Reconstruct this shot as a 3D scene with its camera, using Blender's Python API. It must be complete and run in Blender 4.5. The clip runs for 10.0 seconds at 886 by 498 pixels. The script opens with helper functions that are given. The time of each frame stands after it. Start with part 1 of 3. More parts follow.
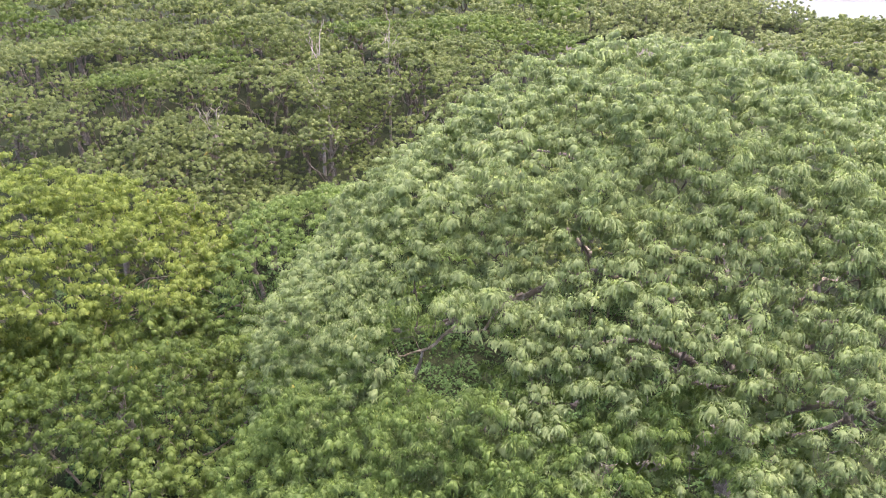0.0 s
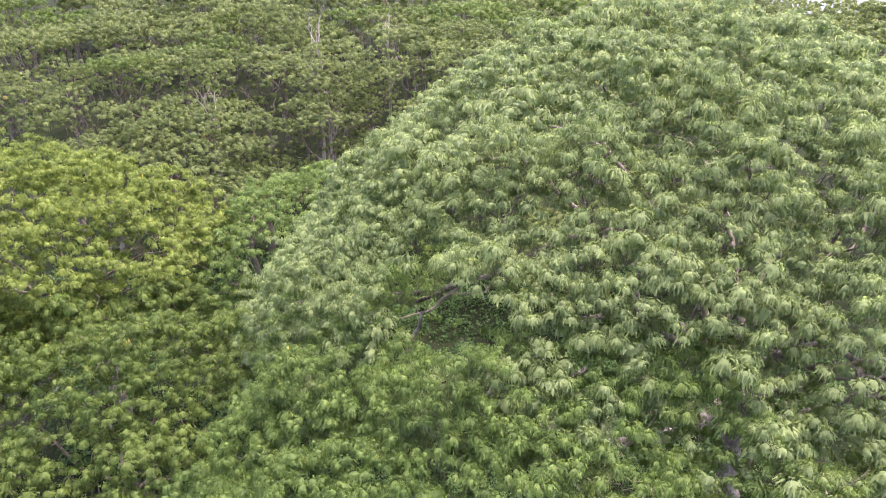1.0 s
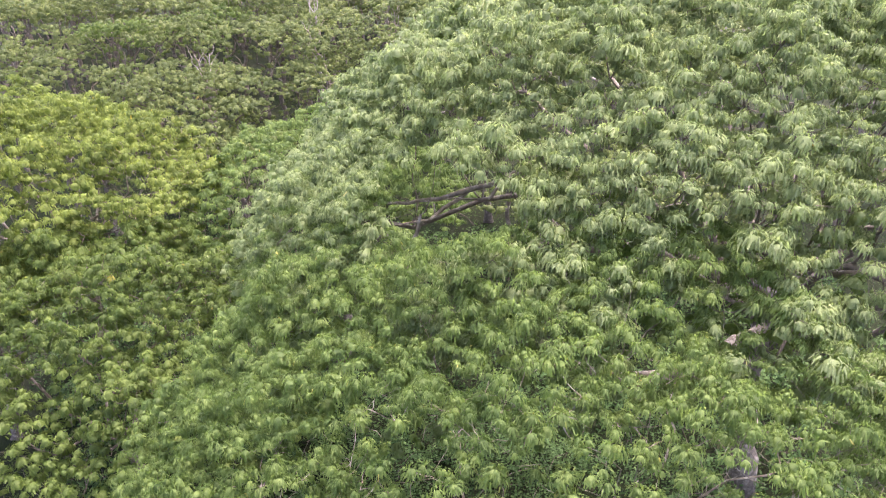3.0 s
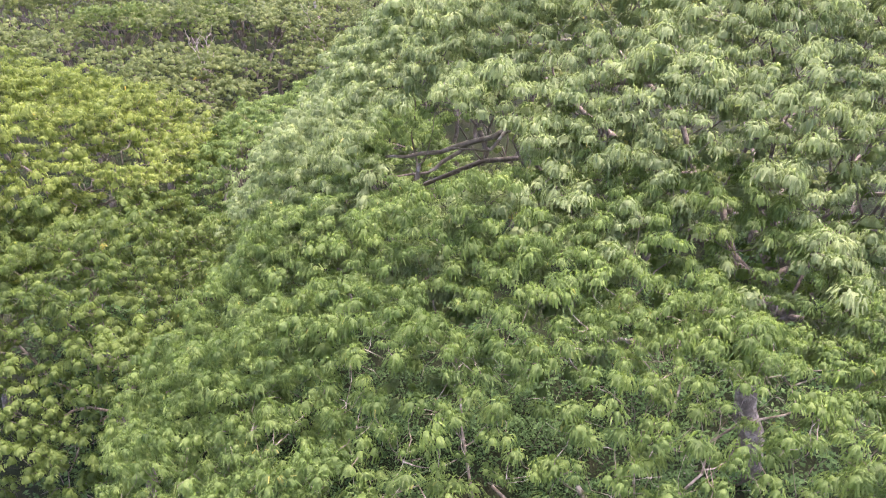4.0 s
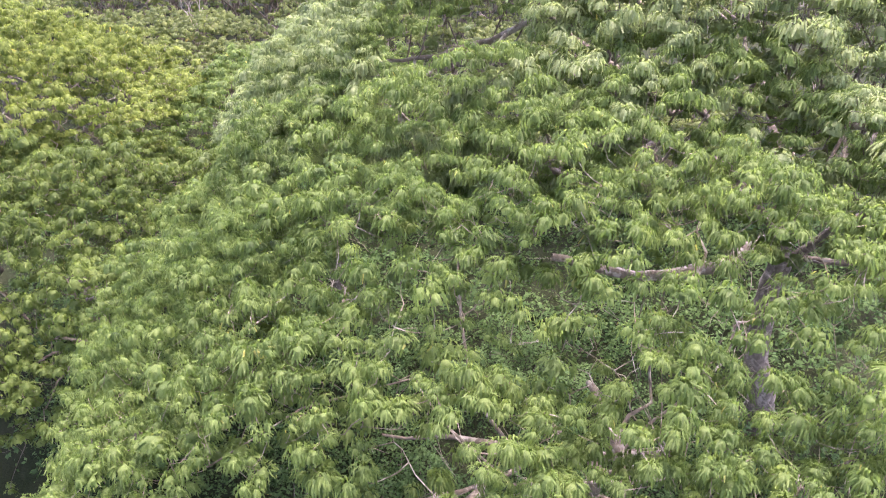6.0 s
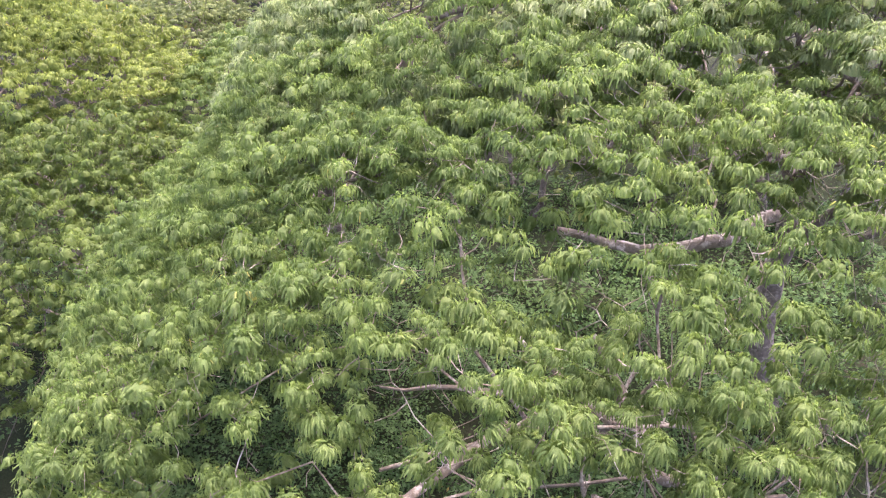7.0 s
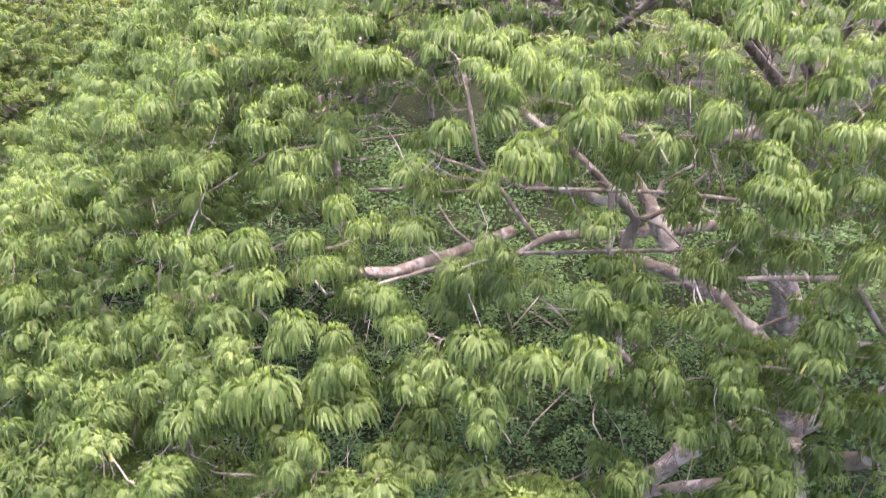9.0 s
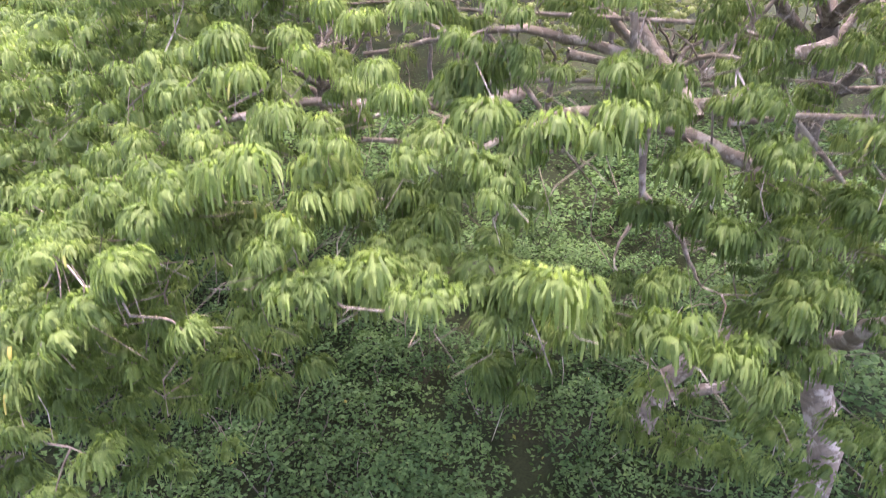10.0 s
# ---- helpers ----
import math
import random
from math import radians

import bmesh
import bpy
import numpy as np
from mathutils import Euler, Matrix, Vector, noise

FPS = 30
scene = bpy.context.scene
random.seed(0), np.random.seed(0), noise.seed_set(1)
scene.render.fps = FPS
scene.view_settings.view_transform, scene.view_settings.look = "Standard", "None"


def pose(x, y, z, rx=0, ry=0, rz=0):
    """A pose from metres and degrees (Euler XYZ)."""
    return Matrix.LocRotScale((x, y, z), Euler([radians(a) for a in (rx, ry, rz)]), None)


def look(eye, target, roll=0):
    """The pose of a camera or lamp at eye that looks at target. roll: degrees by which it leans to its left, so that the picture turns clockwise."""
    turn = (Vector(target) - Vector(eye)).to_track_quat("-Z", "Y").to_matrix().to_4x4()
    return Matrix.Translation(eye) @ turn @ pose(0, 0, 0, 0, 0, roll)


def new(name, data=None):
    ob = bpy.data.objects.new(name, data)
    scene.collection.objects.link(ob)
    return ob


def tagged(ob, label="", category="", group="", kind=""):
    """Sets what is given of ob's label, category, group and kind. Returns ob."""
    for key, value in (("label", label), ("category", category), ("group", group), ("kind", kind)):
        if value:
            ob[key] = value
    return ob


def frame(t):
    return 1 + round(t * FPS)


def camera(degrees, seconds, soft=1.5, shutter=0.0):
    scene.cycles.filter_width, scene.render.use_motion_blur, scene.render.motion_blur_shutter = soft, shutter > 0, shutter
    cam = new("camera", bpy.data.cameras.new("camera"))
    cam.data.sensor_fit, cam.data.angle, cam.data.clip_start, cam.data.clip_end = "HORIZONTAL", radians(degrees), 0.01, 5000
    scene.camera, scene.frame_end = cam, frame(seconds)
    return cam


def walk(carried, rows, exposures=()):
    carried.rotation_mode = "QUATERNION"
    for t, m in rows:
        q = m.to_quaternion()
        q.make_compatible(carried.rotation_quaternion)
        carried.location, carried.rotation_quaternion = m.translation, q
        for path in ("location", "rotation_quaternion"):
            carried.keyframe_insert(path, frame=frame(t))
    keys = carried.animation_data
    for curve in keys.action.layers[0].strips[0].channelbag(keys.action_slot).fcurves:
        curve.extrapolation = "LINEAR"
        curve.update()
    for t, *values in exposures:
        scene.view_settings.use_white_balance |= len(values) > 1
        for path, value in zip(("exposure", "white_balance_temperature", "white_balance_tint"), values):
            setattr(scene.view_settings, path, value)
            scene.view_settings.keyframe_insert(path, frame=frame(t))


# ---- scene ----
cam = camera(62.3, 10.0, soft=1.1, shutter=0.38)
# seconds, eye, a point on the line of sight, roll
PATH = [
    (0.0, (-0.044, -0.038, 39.846), (-0.089, 1.724, 38.901), 0.1),
    (0.5, (-0.040, -0.022, 38.971), (-0.086, 1.741, 38.027), 0.1),
    (1.0, (-0.009, 0.022, 38.009), (-0.056, 1.785, 37.065), 0.1),
    (1.5, (0.031, 0.033, 37.013), (-0.018, 1.795, 36.068), 0.0),
    (2.0, (0.060, 0.042, 35.948), (0.011, 1.806, 35.006), 0.0),
    (2.5, (0.017, 0.037, 34.950), (-0.033, 1.802, 34.011), 0.0),
    (4.0, (0.020, -0.075, 32.071), (-0.030, 1.692, 31.137), 0.0),
    (4.5, (0.091, -0.061, 31.242), (0.041, 1.708, 30.311), 0.1),
    (5.0, (0.111, -0.007, 30.434), (0.061, 1.762, 29.503), 0.0),
    (5.5, (0.092, 0.027, 29.541), (0.042, 1.795, 28.608), 0.0),
    (6.0, (0.075, 0.047, 28.591), (0.027, 1.814, 27.656), 0.0),
    (7.5, (0.085, 0.001, 26.350), (0.035, 1.772, 25.422), 0.1),
    (8.0, (0.116, 0.048, 25.075), (0.063, 1.818, 24.146), 0.0),
    (8.5, (0.139, 0.100, 23.819), (0.085, 1.873, 22.894), 0.1),
    (9.0, (0.122, 0.119, 22.659), (0.071, 1.888, 21.729), 0.1),
    (9.5, (0.098, 0.109, 21.479), (0.047, 1.875, 20.541), 0.1),
    (10.0, (0.080, 0.093, 20.326), (0.030, 1.854, 19.379), 0.0),
]
walk(cam, [(t, look(eye, aim, roll)) for t, eye, aim, roll in PATH],
     exposures=[(0.0, 2.54, 6330, 30), (5.0, 2.86, 6230, 38), (8.5, 3.0, 6230, 40), (10.0, 3.25, 6280, 40)])

# ---- light: thin bright overcast, the sun veiled, high ahead on the right ----
SUN_AZ, SUN_EL = radians(35), radians(74)      # azimuth from +y towards +x
world = bpy.data.worlds.new("world")
scene.world = world
world.use_nodes = True
wn = world.node_tree.nodes
sky = wn.new("ShaderNodeTexSky")
sky.sky_type = "NISHITA"
sky.sun_disc = False
sky.sun_elevation, sky.sun_rotation = SUN_EL, SUN_AZ
sky.air_density, sky.dust_density, sky.ozone_density = 1.0, 5.0, 0.6
world.node_tree.links.new(sky.outputs[0], wn["Background"].inputs[0])
wn["Background"].inputs[1].default_value = 0.15
sun = new("sun", bpy.data.lights.new("sun", "SUN"))
sun.data.energy, sun.data.angle, sun.data.color = 1.0, radians(40), (1.0, 0.93, 0.80)
sun_dir = Vector((math.sin(SUN_AZ) * math.cos(SUN_EL), math.cos(SUN_AZ) * math.cos(SUN_EL), math.sin(SUN_EL)))
sun.matrix_world = look(sun_dir * 200, (0, 0, 0))


# ---- materials ----
def mat_base(name):
    m = bpy.data.materials.new(name)
    m.use_nodes = True
    nt = m.node_tree
    return m, nt, nt.nodes, nt.links, nt.nodes["Principled BSDF"]


def noise_node(nt, vec, scale, detail=3.0, rough=0.55):
    n = nt.nodes.new("ShaderNodeTexNoise")
    n.inputs["Scale"].default_value, n.inputs["Detail"].default_value = scale, detail
    n.inputs["Roughness"].default_value = rough
    nt.links.new(vec, n.inputs["Vector"])
    return n.outputs["Fac"]


def ramp_node(nt, fac, stops):
    r = nt.nodes.new("ShaderNodeValToRGB")
    el = r.color_ramp.elements
    while len(el) < len(stops):
        el.new(0.5)
    for e, (p, c) in zip(el, stops):
        e.position, e.color = p, (*c, 1)
    nt.links.new(fac, r.inputs[0])
    return r.outputs[0]


def mix_node(nt, fac, a, b, mode="MIX"):
    m = nt.nodes.new("ShaderNodeMix")
    m.data_type, m.blend_type = "RGBA", mode
    for sock, v in ((m.inputs[0], fac), (m.inputs[6], a), (m.inputs[7], b)):
        if isinstance(v, (int, float)):
            sock.default_value = v
        elif isinstance(v, tuple):
            sock.default_value = (*v, 1)
        else:
            nt.links.new(v, sock)
    return m.outputs[2]


def leaf_material(name, deep, mid, fresh, old, through_light=0.60, gloss=0.22, grain=1.1):
    """Foliage: each leaflet differs a little, boughs differ more, some leaves are fresh or yellowed; light comes through."""
    m, nt, n, l, b = mat_base(name)
    geo = n.new("ShaderNodeNewGeometry")
    pos = geo.outputs["Position"]
    bough = noise_node(nt, pos, grain, 2.0)
    wide = noise_node(nt, pos, 0.16, 2.0)
    col = ramp_node(nt, bough, [(0.34, deep), (0.5, mid), (0.66, fresh)])
    col = mix_node(nt, ramp_node(nt, wide, [(0.35, (0, 0, 0)), (0.7, (0.6, 0.6, 0.6))]), col, fresh)
    piece = geo.outputs["Random Per Island"]
    tone = ramp_node(nt, piece, [(0.0, (0.50, 0.55, 0.50)), (0.45, (0.86, 0.90, 0.84)), (1.0, (1.0, 1.0, 0.96))])
    col = mix_node(nt, 1.0, col, tone, "MULTIPLY")
    feathers = ramp_node(nt, noise_node(nt, pos, 55.0, 2.0), [(0.35, (0.72, 0.74, 0.72)), (0.62, (1.0, 1.0, 1.0))])
    col = mix_node(nt, 1.0, col, feathers, "MULTIPLY")
    aged = ramp_node(nt, piece, [(0.99994, (0, 0, 0)), (0.99996, (1, 1, 1))])
    col = mix_node(nt, aged, col, old)
    l.new(col, b.inputs["Base Color"])
    b.inputs["Roughness"].default_value = 0.52
    b.inputs["Specular IOR Level"].default_value = gloss
    tr = n.new("ShaderNodeBsdfTranslucent")
    warm = mix_node(nt, 1.0, col, (1.08, 1.12, 0.84), "MULTIPLY")
    l.new(warm, tr.inputs["Color"])
    mx = n.new("ShaderNodeMixShader")
    mx.inputs[0].default_value = through_light
    l.new(b.outputs[0], mx.inputs[1])
    l.new(tr.outputs[0], mx.inputs[2])
    l.new(mx.outputs[0], n["Material Output"].inputs[0])
    return m


def bark_material(name, dark, pale, lichen):
    m, nt, n, l, b = mat_base(name)
    tc = n.new("ShaderNodeNewGeometry").outputs["Position"]
    col = ramp_node(nt, noise_node(nt, tc, 5.0, 6.0, 0.65), [(0.3, dark), (0.62, pale)])
    spots = ramp_node(nt, noise_node(nt, tc, 2.2, 5.0, 0.7), [(0.52, (0, 0, 0)), (0.60, (1, 1, 1))])
    col = mix_node(nt, spots, col, lichen)
    l.new(col, b.inputs["Base Color"])
    b.inputs["Roughness"].default_value = 0.9
    bump = n.new("ShaderNodeBump")
    bump.inputs["Strength"].default_value, bump.inputs["Distance"].default_value = 0.6, 0.04
    l.new(noise_node(nt, tc, 14.0, 5.0, 0.7), bump.inputs["Height"])
    l.new(bump.outputs[0], b.inputs["Normal"])
    return m


LEAF = leaf_material("leaf_feathery", (0.102, 0.164, 0.045), (0.170, 0.248, 0.071), (0.240, 0.322, 0.099), (0.38, 0.35, 0.09))
# haze over the tallest crown is mixed into this paler, bluer leaf colour
LEAF_HAZY = leaf_material("leaf_hazy_green", (0.145, 0.200, 0.084), (0.235, 0.302, 0.130), (0.340, 0.410, 0.187), (0.40, 0.37, 0.12))
LEAF_GOLD = leaf_material("leaf_golden_green", (0.134, 0.178, 0.042), (0.212, 0.270, 0.060), (0.300, 0.362, 0.086), (0.50, 0.40, 0.06))
LEAF_FOREST = leaf_material("leaf_forest", (0.112, 0.146, 0.054), (0.172, 0.212, 0.076), (0.250, 0.292, 0.105), (0.36, 0.30, 0.08), grain=0.5)
LEAF_OLIVE = leaf_material("leaf_olive", (0.088, 0.135, 0.035), (0.142, 0.204, 0.050), (0.208, 0.276, 0.072), (0.40, 0.34, 0.07))
LEAF_BUSH = leaf_material("leaf_bush", (0.052, 0.104, 0.038), (0.085, 0.152, 0.055), (0.128, 0.200, 0.072), (0.25, 0.22, 0.06), 0.4, 0.05, 1.2)
# bank leaves lightened: the haze of distance is put into their colour
LEAF_BANK_HAZY = leaf_material("leaf_bank_hazy", (0.17, 0.21, 0.09), (0.23, 0.27, 0.115), (0.31, 0.35, 0.15), (0.36, 0.30, 0.08), grain=0.35)
BARK = bark_material("bark_grey_brown", (0.065, 0.053, 0.038), (0.150, 0.122, 0.088), (0.24, 0.205, 0.16))
BARK_PALE = bark_material("bark_pale_mottled", (0.095, 0.076, 0.052), (0.22, 0.180, 0.128), (0.38, 0.335, 0.265))
BARK_DEAD = bark_material("bark_dead", (0.20, 0.165, 0.13), (0.40, 0.34, 0.27), (0.48, 0.44, 0.38))


def ground_material():
    m, nt, n, l, b = mat_base("forest_floor")
    tc = n.new("ShaderNodeNewGeometry").outputs["Position"]
    col = ramp_node(nt, noise_node(nt, tc, 0.25, 5.0, 0.6), [(0.35, (0.018, 0.028, 0.010)), (0.62, (0.030, 0.036, 0.016)), (0.8, (0.085, 0.064, 0.043))])
    litter = ramp_node(nt, noise_node(nt, tc, 9.0, 4.0, 0.8), [(0.35, (0.45, 0.45, 0.45)), (0.7, (1, 1, 1))])
    l.new(mix_node(nt, 1.0, col, litter, "MULTIPLY"), b.inputs["Base Color"])
    b.inputs["Roughness"].default_value = 1.0
    b.inputs["Specular IOR Level"].default_value = 0.08
    bump = n.new("ShaderNodeBump")
    bump.inputs["Strength"].default_value, bump.inputs["Distance"].default_value = 0.8, 0.1
    l.new(noise_node(nt, tc, 6.0, 6.0, 0.75), bump.inputs["Height"])
    l.new(bump.outputs[0], b.inputs["Normal"])
    return m


def water_material(name, rough, gloss):
    m, nt, n, l, b = mat_base(name)
    tc = n.new("ShaderNodeNewGeometry").outputs["Position"]
    l.new(ramp_node(nt, noise_node(nt, tc, 0.05, 3.0), [(0.3, (0.055, 0.050, 0.036)), (0.7, (0.075, 0.068, 0.050))]), b.inputs["Base Color"])
    b.inputs["Roughness"].default_value = rough
    b.inputs["Specular IOR Level"].default_value = gloss
    bump = n.new("ShaderNodeBump")
    bump.inputs["Strength"].default_value, bump.inputs["Distance"].default_value = 0.15, 0.05
    l.new(noise_node(nt, tc, 1.5, 3.0), bump.inputs["Height"])
    l.new(bump.outputs[0], b.inputs["Normal"])
    return m


GROUND, WATER, LAKE = ground_material(), water_material("river_water", 0.5, 0.08), water_material("lake_water", 0.2, 0.5)


# ---- mesh tools ----
def np_mesh(name, verts, tris, material, normals=None):
    me = bpy.data.meshes.new(name)
    verts = np.asarray(verts, np.float32)
    tris = np.asarray(tris, np.int32)
    k = tris.shape[1]
    me.vertices.add(len(verts))
    me.vertices.foreach_set("co", verts.ravel())
    me.loops.add(tris.size)
    me.loops.foreach_set("vertex_index", tris.ravel())
    me.polygons.add(len(tris))
    me.polygons.foreach_set("loop_start", np.arange(0, tris.size, k, dtype=np.int32))
    me.polygons.foreach_set("loop_total", np.full(len(tris), k, np.int32))
    me.update(calc_edges=True)
    me.materials.append(material)
    if normals is not None:                        # leaves of a tuft share the roundness of the tuft
        smooth(me)
        me.attributes.new("custom_normal", "FLOAT_VECTOR", "POINT").data.foreach_set("vector", np.asarray(normals, np.float32).ravel())
    return me


def smooth(me):
    me.polygons.foreach_set("use_smooth", np.ones(len(me.polygons), bool))
    return me


def part(name, me, parent, label="", kind=""):
    """A mesh, made in the world's metres, as a part of a thing or of a part."""
    ob = new(name, me)
    ob.parent = parent
    if parent.parent is None:
        ob.matrix_parent_inverse = parent.matrix_basis.inverted()
    return tagged(ob, label, kind=kind)


class Soup:
    """Gathers pieces of one mesh."""

    def __init__(self):
        self.v, self.f, self.normals, self.n = [], [], [], 0

    def add(self, v, f, normals=None):
        self.v.append(v)
        self.f.append(np.asarray(f) + self.n)
        self.n += len(v)
        if normals is not None:
            self.normals.append(normals)

    def mesh(self, name, material):
        return np_mesh(name, np.concatenate(self.v), np.concatenate(self.f), material, np.concatenate(self.normals) if self.normals else None)


def tube(points, radii, sides=7, rng=None):
    """A knobbly tube along points: vertices and quads."""
    p = np.asarray(points, float)
    r = np.asarray(radii, float)
    d = np.gradient(p, axis=0)
    d /= np.linalg.norm(d, axis=1)[:, None] + 1e-9
    ref = np.where(np.abs(d[:, 2:3]) > 0.9, np.array([[1.0, 0, 0]]), np.array([[0, 0, 1.0]]))
    u = np.cross(d, ref)
    u /= np.linalg.norm(u, axis=1)[:, None] + 1e-9
    w = np.cross(d, u)
    a = np.linspace(0, 2 * np.pi, sides, endpoint=False)
    rad = r[:, None] * np.ones((1, sides))
    if rng is not None:
        rad = rad * (1 + 0.16 * rng.standard_normal(rad.shape).clip(-1.5, 1.5))
    v = p[:, None, :] + rad[..., None] * (np.cos(a)[None, :, None] * u[:, None, :] + np.sin(a)[None, :, None] * w[:, None, :])
    n = len(p)
    i = np.arange(n - 1)[:, None] * sides
    j = np.arange(sides)[None, :]
    k = (j + 1) % sides
    f = np.stack([i + j, i + k, i + sides + k, i + sides + j], -1).reshape(-1, 4)
    return v.reshape(-1, 3), f


def bent(a, b, sag, rng, n=9, wig=0.12):
    """A crooked way from a to b that bulges by sag upwards."""
    a, b = np.asarray(a, float), np.asarray(b, float)
    s = np.linspace(0, 1, n)[:, None]
    p = a + (b - a) * s
    p[:, 2] += sag * 4 * s[:, 0] * (1 - s[:, 0])
    size = np.linalg.norm(b - a) * wig
    kink = rng.standard_normal((n, 3)) * size * 0.45
    kink = (kink + np.roll(kink, 1, 0)) / 1.4
    kink[0] = kink[-1] = 0
    return p + kink * np.sin(np.pi * s) ** 0.5


def rosette_shape(seed, blades, segs, width, hang=1.0, most=3, pack=0.54):
    """A mop at a branch tip: one to three rounded heads, thatched on top with short feathery leaves, hung round the rim with drooping tassels.
    Vertices, triangles and normals, about 0.55 m across."""
    rng = np.random.default_rng(seed)
    V, F, N = [], [], []
    lobes = min(most, (1, 3, 4, 2)[seed % 4])
    turn = rng.uniform(0, 6.283)
    heads = []
    for j in range(lobes):
        a, r = turn + j * 6.283 / lobes + rng.uniform(-0.5, 0.5), (0.0 if lobes == 1 else rng.uniform(0.11, 0.17))
        big = rng.uniform(0.88, 1.12) * (1.12, 0.92, 0.80, 0.72)[lobes - 1]
        heads.append((np.array([math.cos(a) * r, math.sin(a) * r, rng.uniform(-0.12, 0.06)]), 0.215 * big, rng.uniform(0.16, 0.21) * big))
    for head, wide, high in heads:                 # the packed leaf bases inside
        at = len(V)
        V.append(head + np.array([0, 0, high * pack * 1.08]))
        N.append(np.array([0, 0, 1.0]))
        for th in (0.75, 1.45):
            for k in range(7):
                a, q = 6.283 * k / 7 + th, pack * rng.uniform(0.82, 1.18)
                hung = (0.01 + 0.09 * rng.random()) * hang if th > 1 else 0.0
                V.append(head + q * np.array([math.cos(a) * wide * math.sin(th), math.sin(a) * wide * math.sin(th), high * math.cos(th)]) - np.array([0, 0, hung]))
                N.append(np.array([math.cos(a) * math.sin(th), math.sin(a) * math.sin(th), math.cos(th) + 0.3]))
        for k in range(7):
            n = (k + 1) % 7
            F += [(at, at + 1 + k, at + 1 + n), (at + 1 + k, at + 8 + k, at + 8 + n), (at + 1 + k, at + 8 + n, at + 1 + n)]
    for i in range(blades):
        head, wide, high = heads[i % lobes]
        u = (i + 0.5) / blades
        rim = u > 0.48
        th0 = rng.uniform(0.6, 1.5) if rim else math.acos(1 - 1.25 * u) + rng.uniform(-0.1, 0.1)
        az = 2.39996 * i + rng.uniform(-0.35, 0.35)
        run = rng.uniform(0.09, 0.20) * hang if rim else rng.uniform(0.07, 0.12)
        out = rng.uniform(0.80, 1.10)
        flare = rng.uniform(-0.02, 0.04)
        twist, lean = rng.uniform(-0.5, 0.5), rng.normal(0, 0.36, 3)
        wid = width * rng.uniform(0.75, 1.25)
        swing = rng.uniform(-0.6, 0.6)
        steps = segs if rim else 1
        way = []
        for k in range(steps + 1):
            q = k / steps
            arc = run * q / (0.5 * (wide + high))
            th = min(th0 + arc, 1.5)
            fall = max(0.0, th0 + arc - 1.5) * 0.5 * (wide + high)
            h = az + swing * q * math.cos(th)
            spread = wide * math.sin(th) * out + flare * q
            way.append((h, head + np.array([math.cos(h) * spread, math.sin(h) * spread, high * math.cos(th) * (out + 0.06 * q) - fall])))
        for k, (h, p) in enumerate(way):
            d = way[min(k + 1, steps)][1] - way[max(k - 1, 0)][1]
            d = d / (np.linalg.norm(d) + 1e-9)
            across = np.array([-math.sin(h), math.cos(h), 0.0])
            across = across * math.cos(twist) + np.cross(d, across) * math.sin(twist)
            w = wid * (0.6 + 0.4 * math.sin(math.pi * min(1.0, 0.15 + 0.95 * k / steps)))
            o = (p - head) / np.array([wide, wide, high * 1.1])
            o[2] = max(o[2], 0.0) + 0.36
            o = o / (np.linalg.norm(o) + 1e-9) + lean
            at = len(V)
            V += [p - across * w, p + across * w]
            N += [o - across * 0.35, o + across * 0.35]
            if k:
                F += [(at - 2, at - 1, at + 1), (at - 2, at + 1, at)]
    return faced(np.array(V), np.array(F), np.array(N))


def faced(v, f, n):
    """Turns each triangle to the side of its normals."""
    n = n / np.linalg.norm(n, axis=1)[:, None]
    flat = np.cross(v[f[:, 1]] - v[f[:, 0]], v[f[:, 2]] - v[f[:, 0]])
    turned = (flat * n[f].sum(1)).sum(1) < 0
    f = f.copy()
    f[turned] = f[turned][:, ::-1]
    return v, f, n


NEAR_SHAPES = [rosette_shape(10 + i, 215, 3, 0.0135, 0.95, 4) for i in range(12)]
MID_SHAPES = [rosette_shape(40 + i, 108, 1, 0.0165, 0.85, 4) for i in range(12)]
SOFT_SHAPES = [rosette_shape(60 + i, 96, 1, 0.0170, 0.80, 4) for i in range(12)]
AFAR_SHAPES = [rosette_shape(80 + i, 40, 1, 0.0245, 0.75, 2, 0.66) for i in range(12)]
FAR_SHAPES = [rosette_shape(100 + i, 8, 1, 0.055, 0.8, 1, 0.72) for i in range(8)]


def turns(rng, n, tilt, size):
    """n matrices: any heading, a little tilt, a size that varies."""
    az = rng.uniform(0, 2 * np.pi, n)
    tx, ty = rng.normal(0, tilt, n).clip(-0.3, 0.3), rng.normal(0, tilt, n).clip(-0.3, 0.3)
    k = size * rng.uniform(0.66, 1.18, n)
    c, s = np.cos(az), np.sin(az)
    m = np.zeros((n, 3, 3))
    m[:, 0, 0], m[:, 0, 1], m[:, 1, 0], m[:, 1, 1], m[:, 2, 2] = c, -s, s, c, 1
    m[:, 2, 0], m[:, 2, 1] = tx, ty
    m[:, 0, 2], m[:, 1, 2] = -tx, -ty
    m[:, :, 2] *= rng.uniform(0.75, 1.12, n)[:, None]
    return m * k[:, None, None]


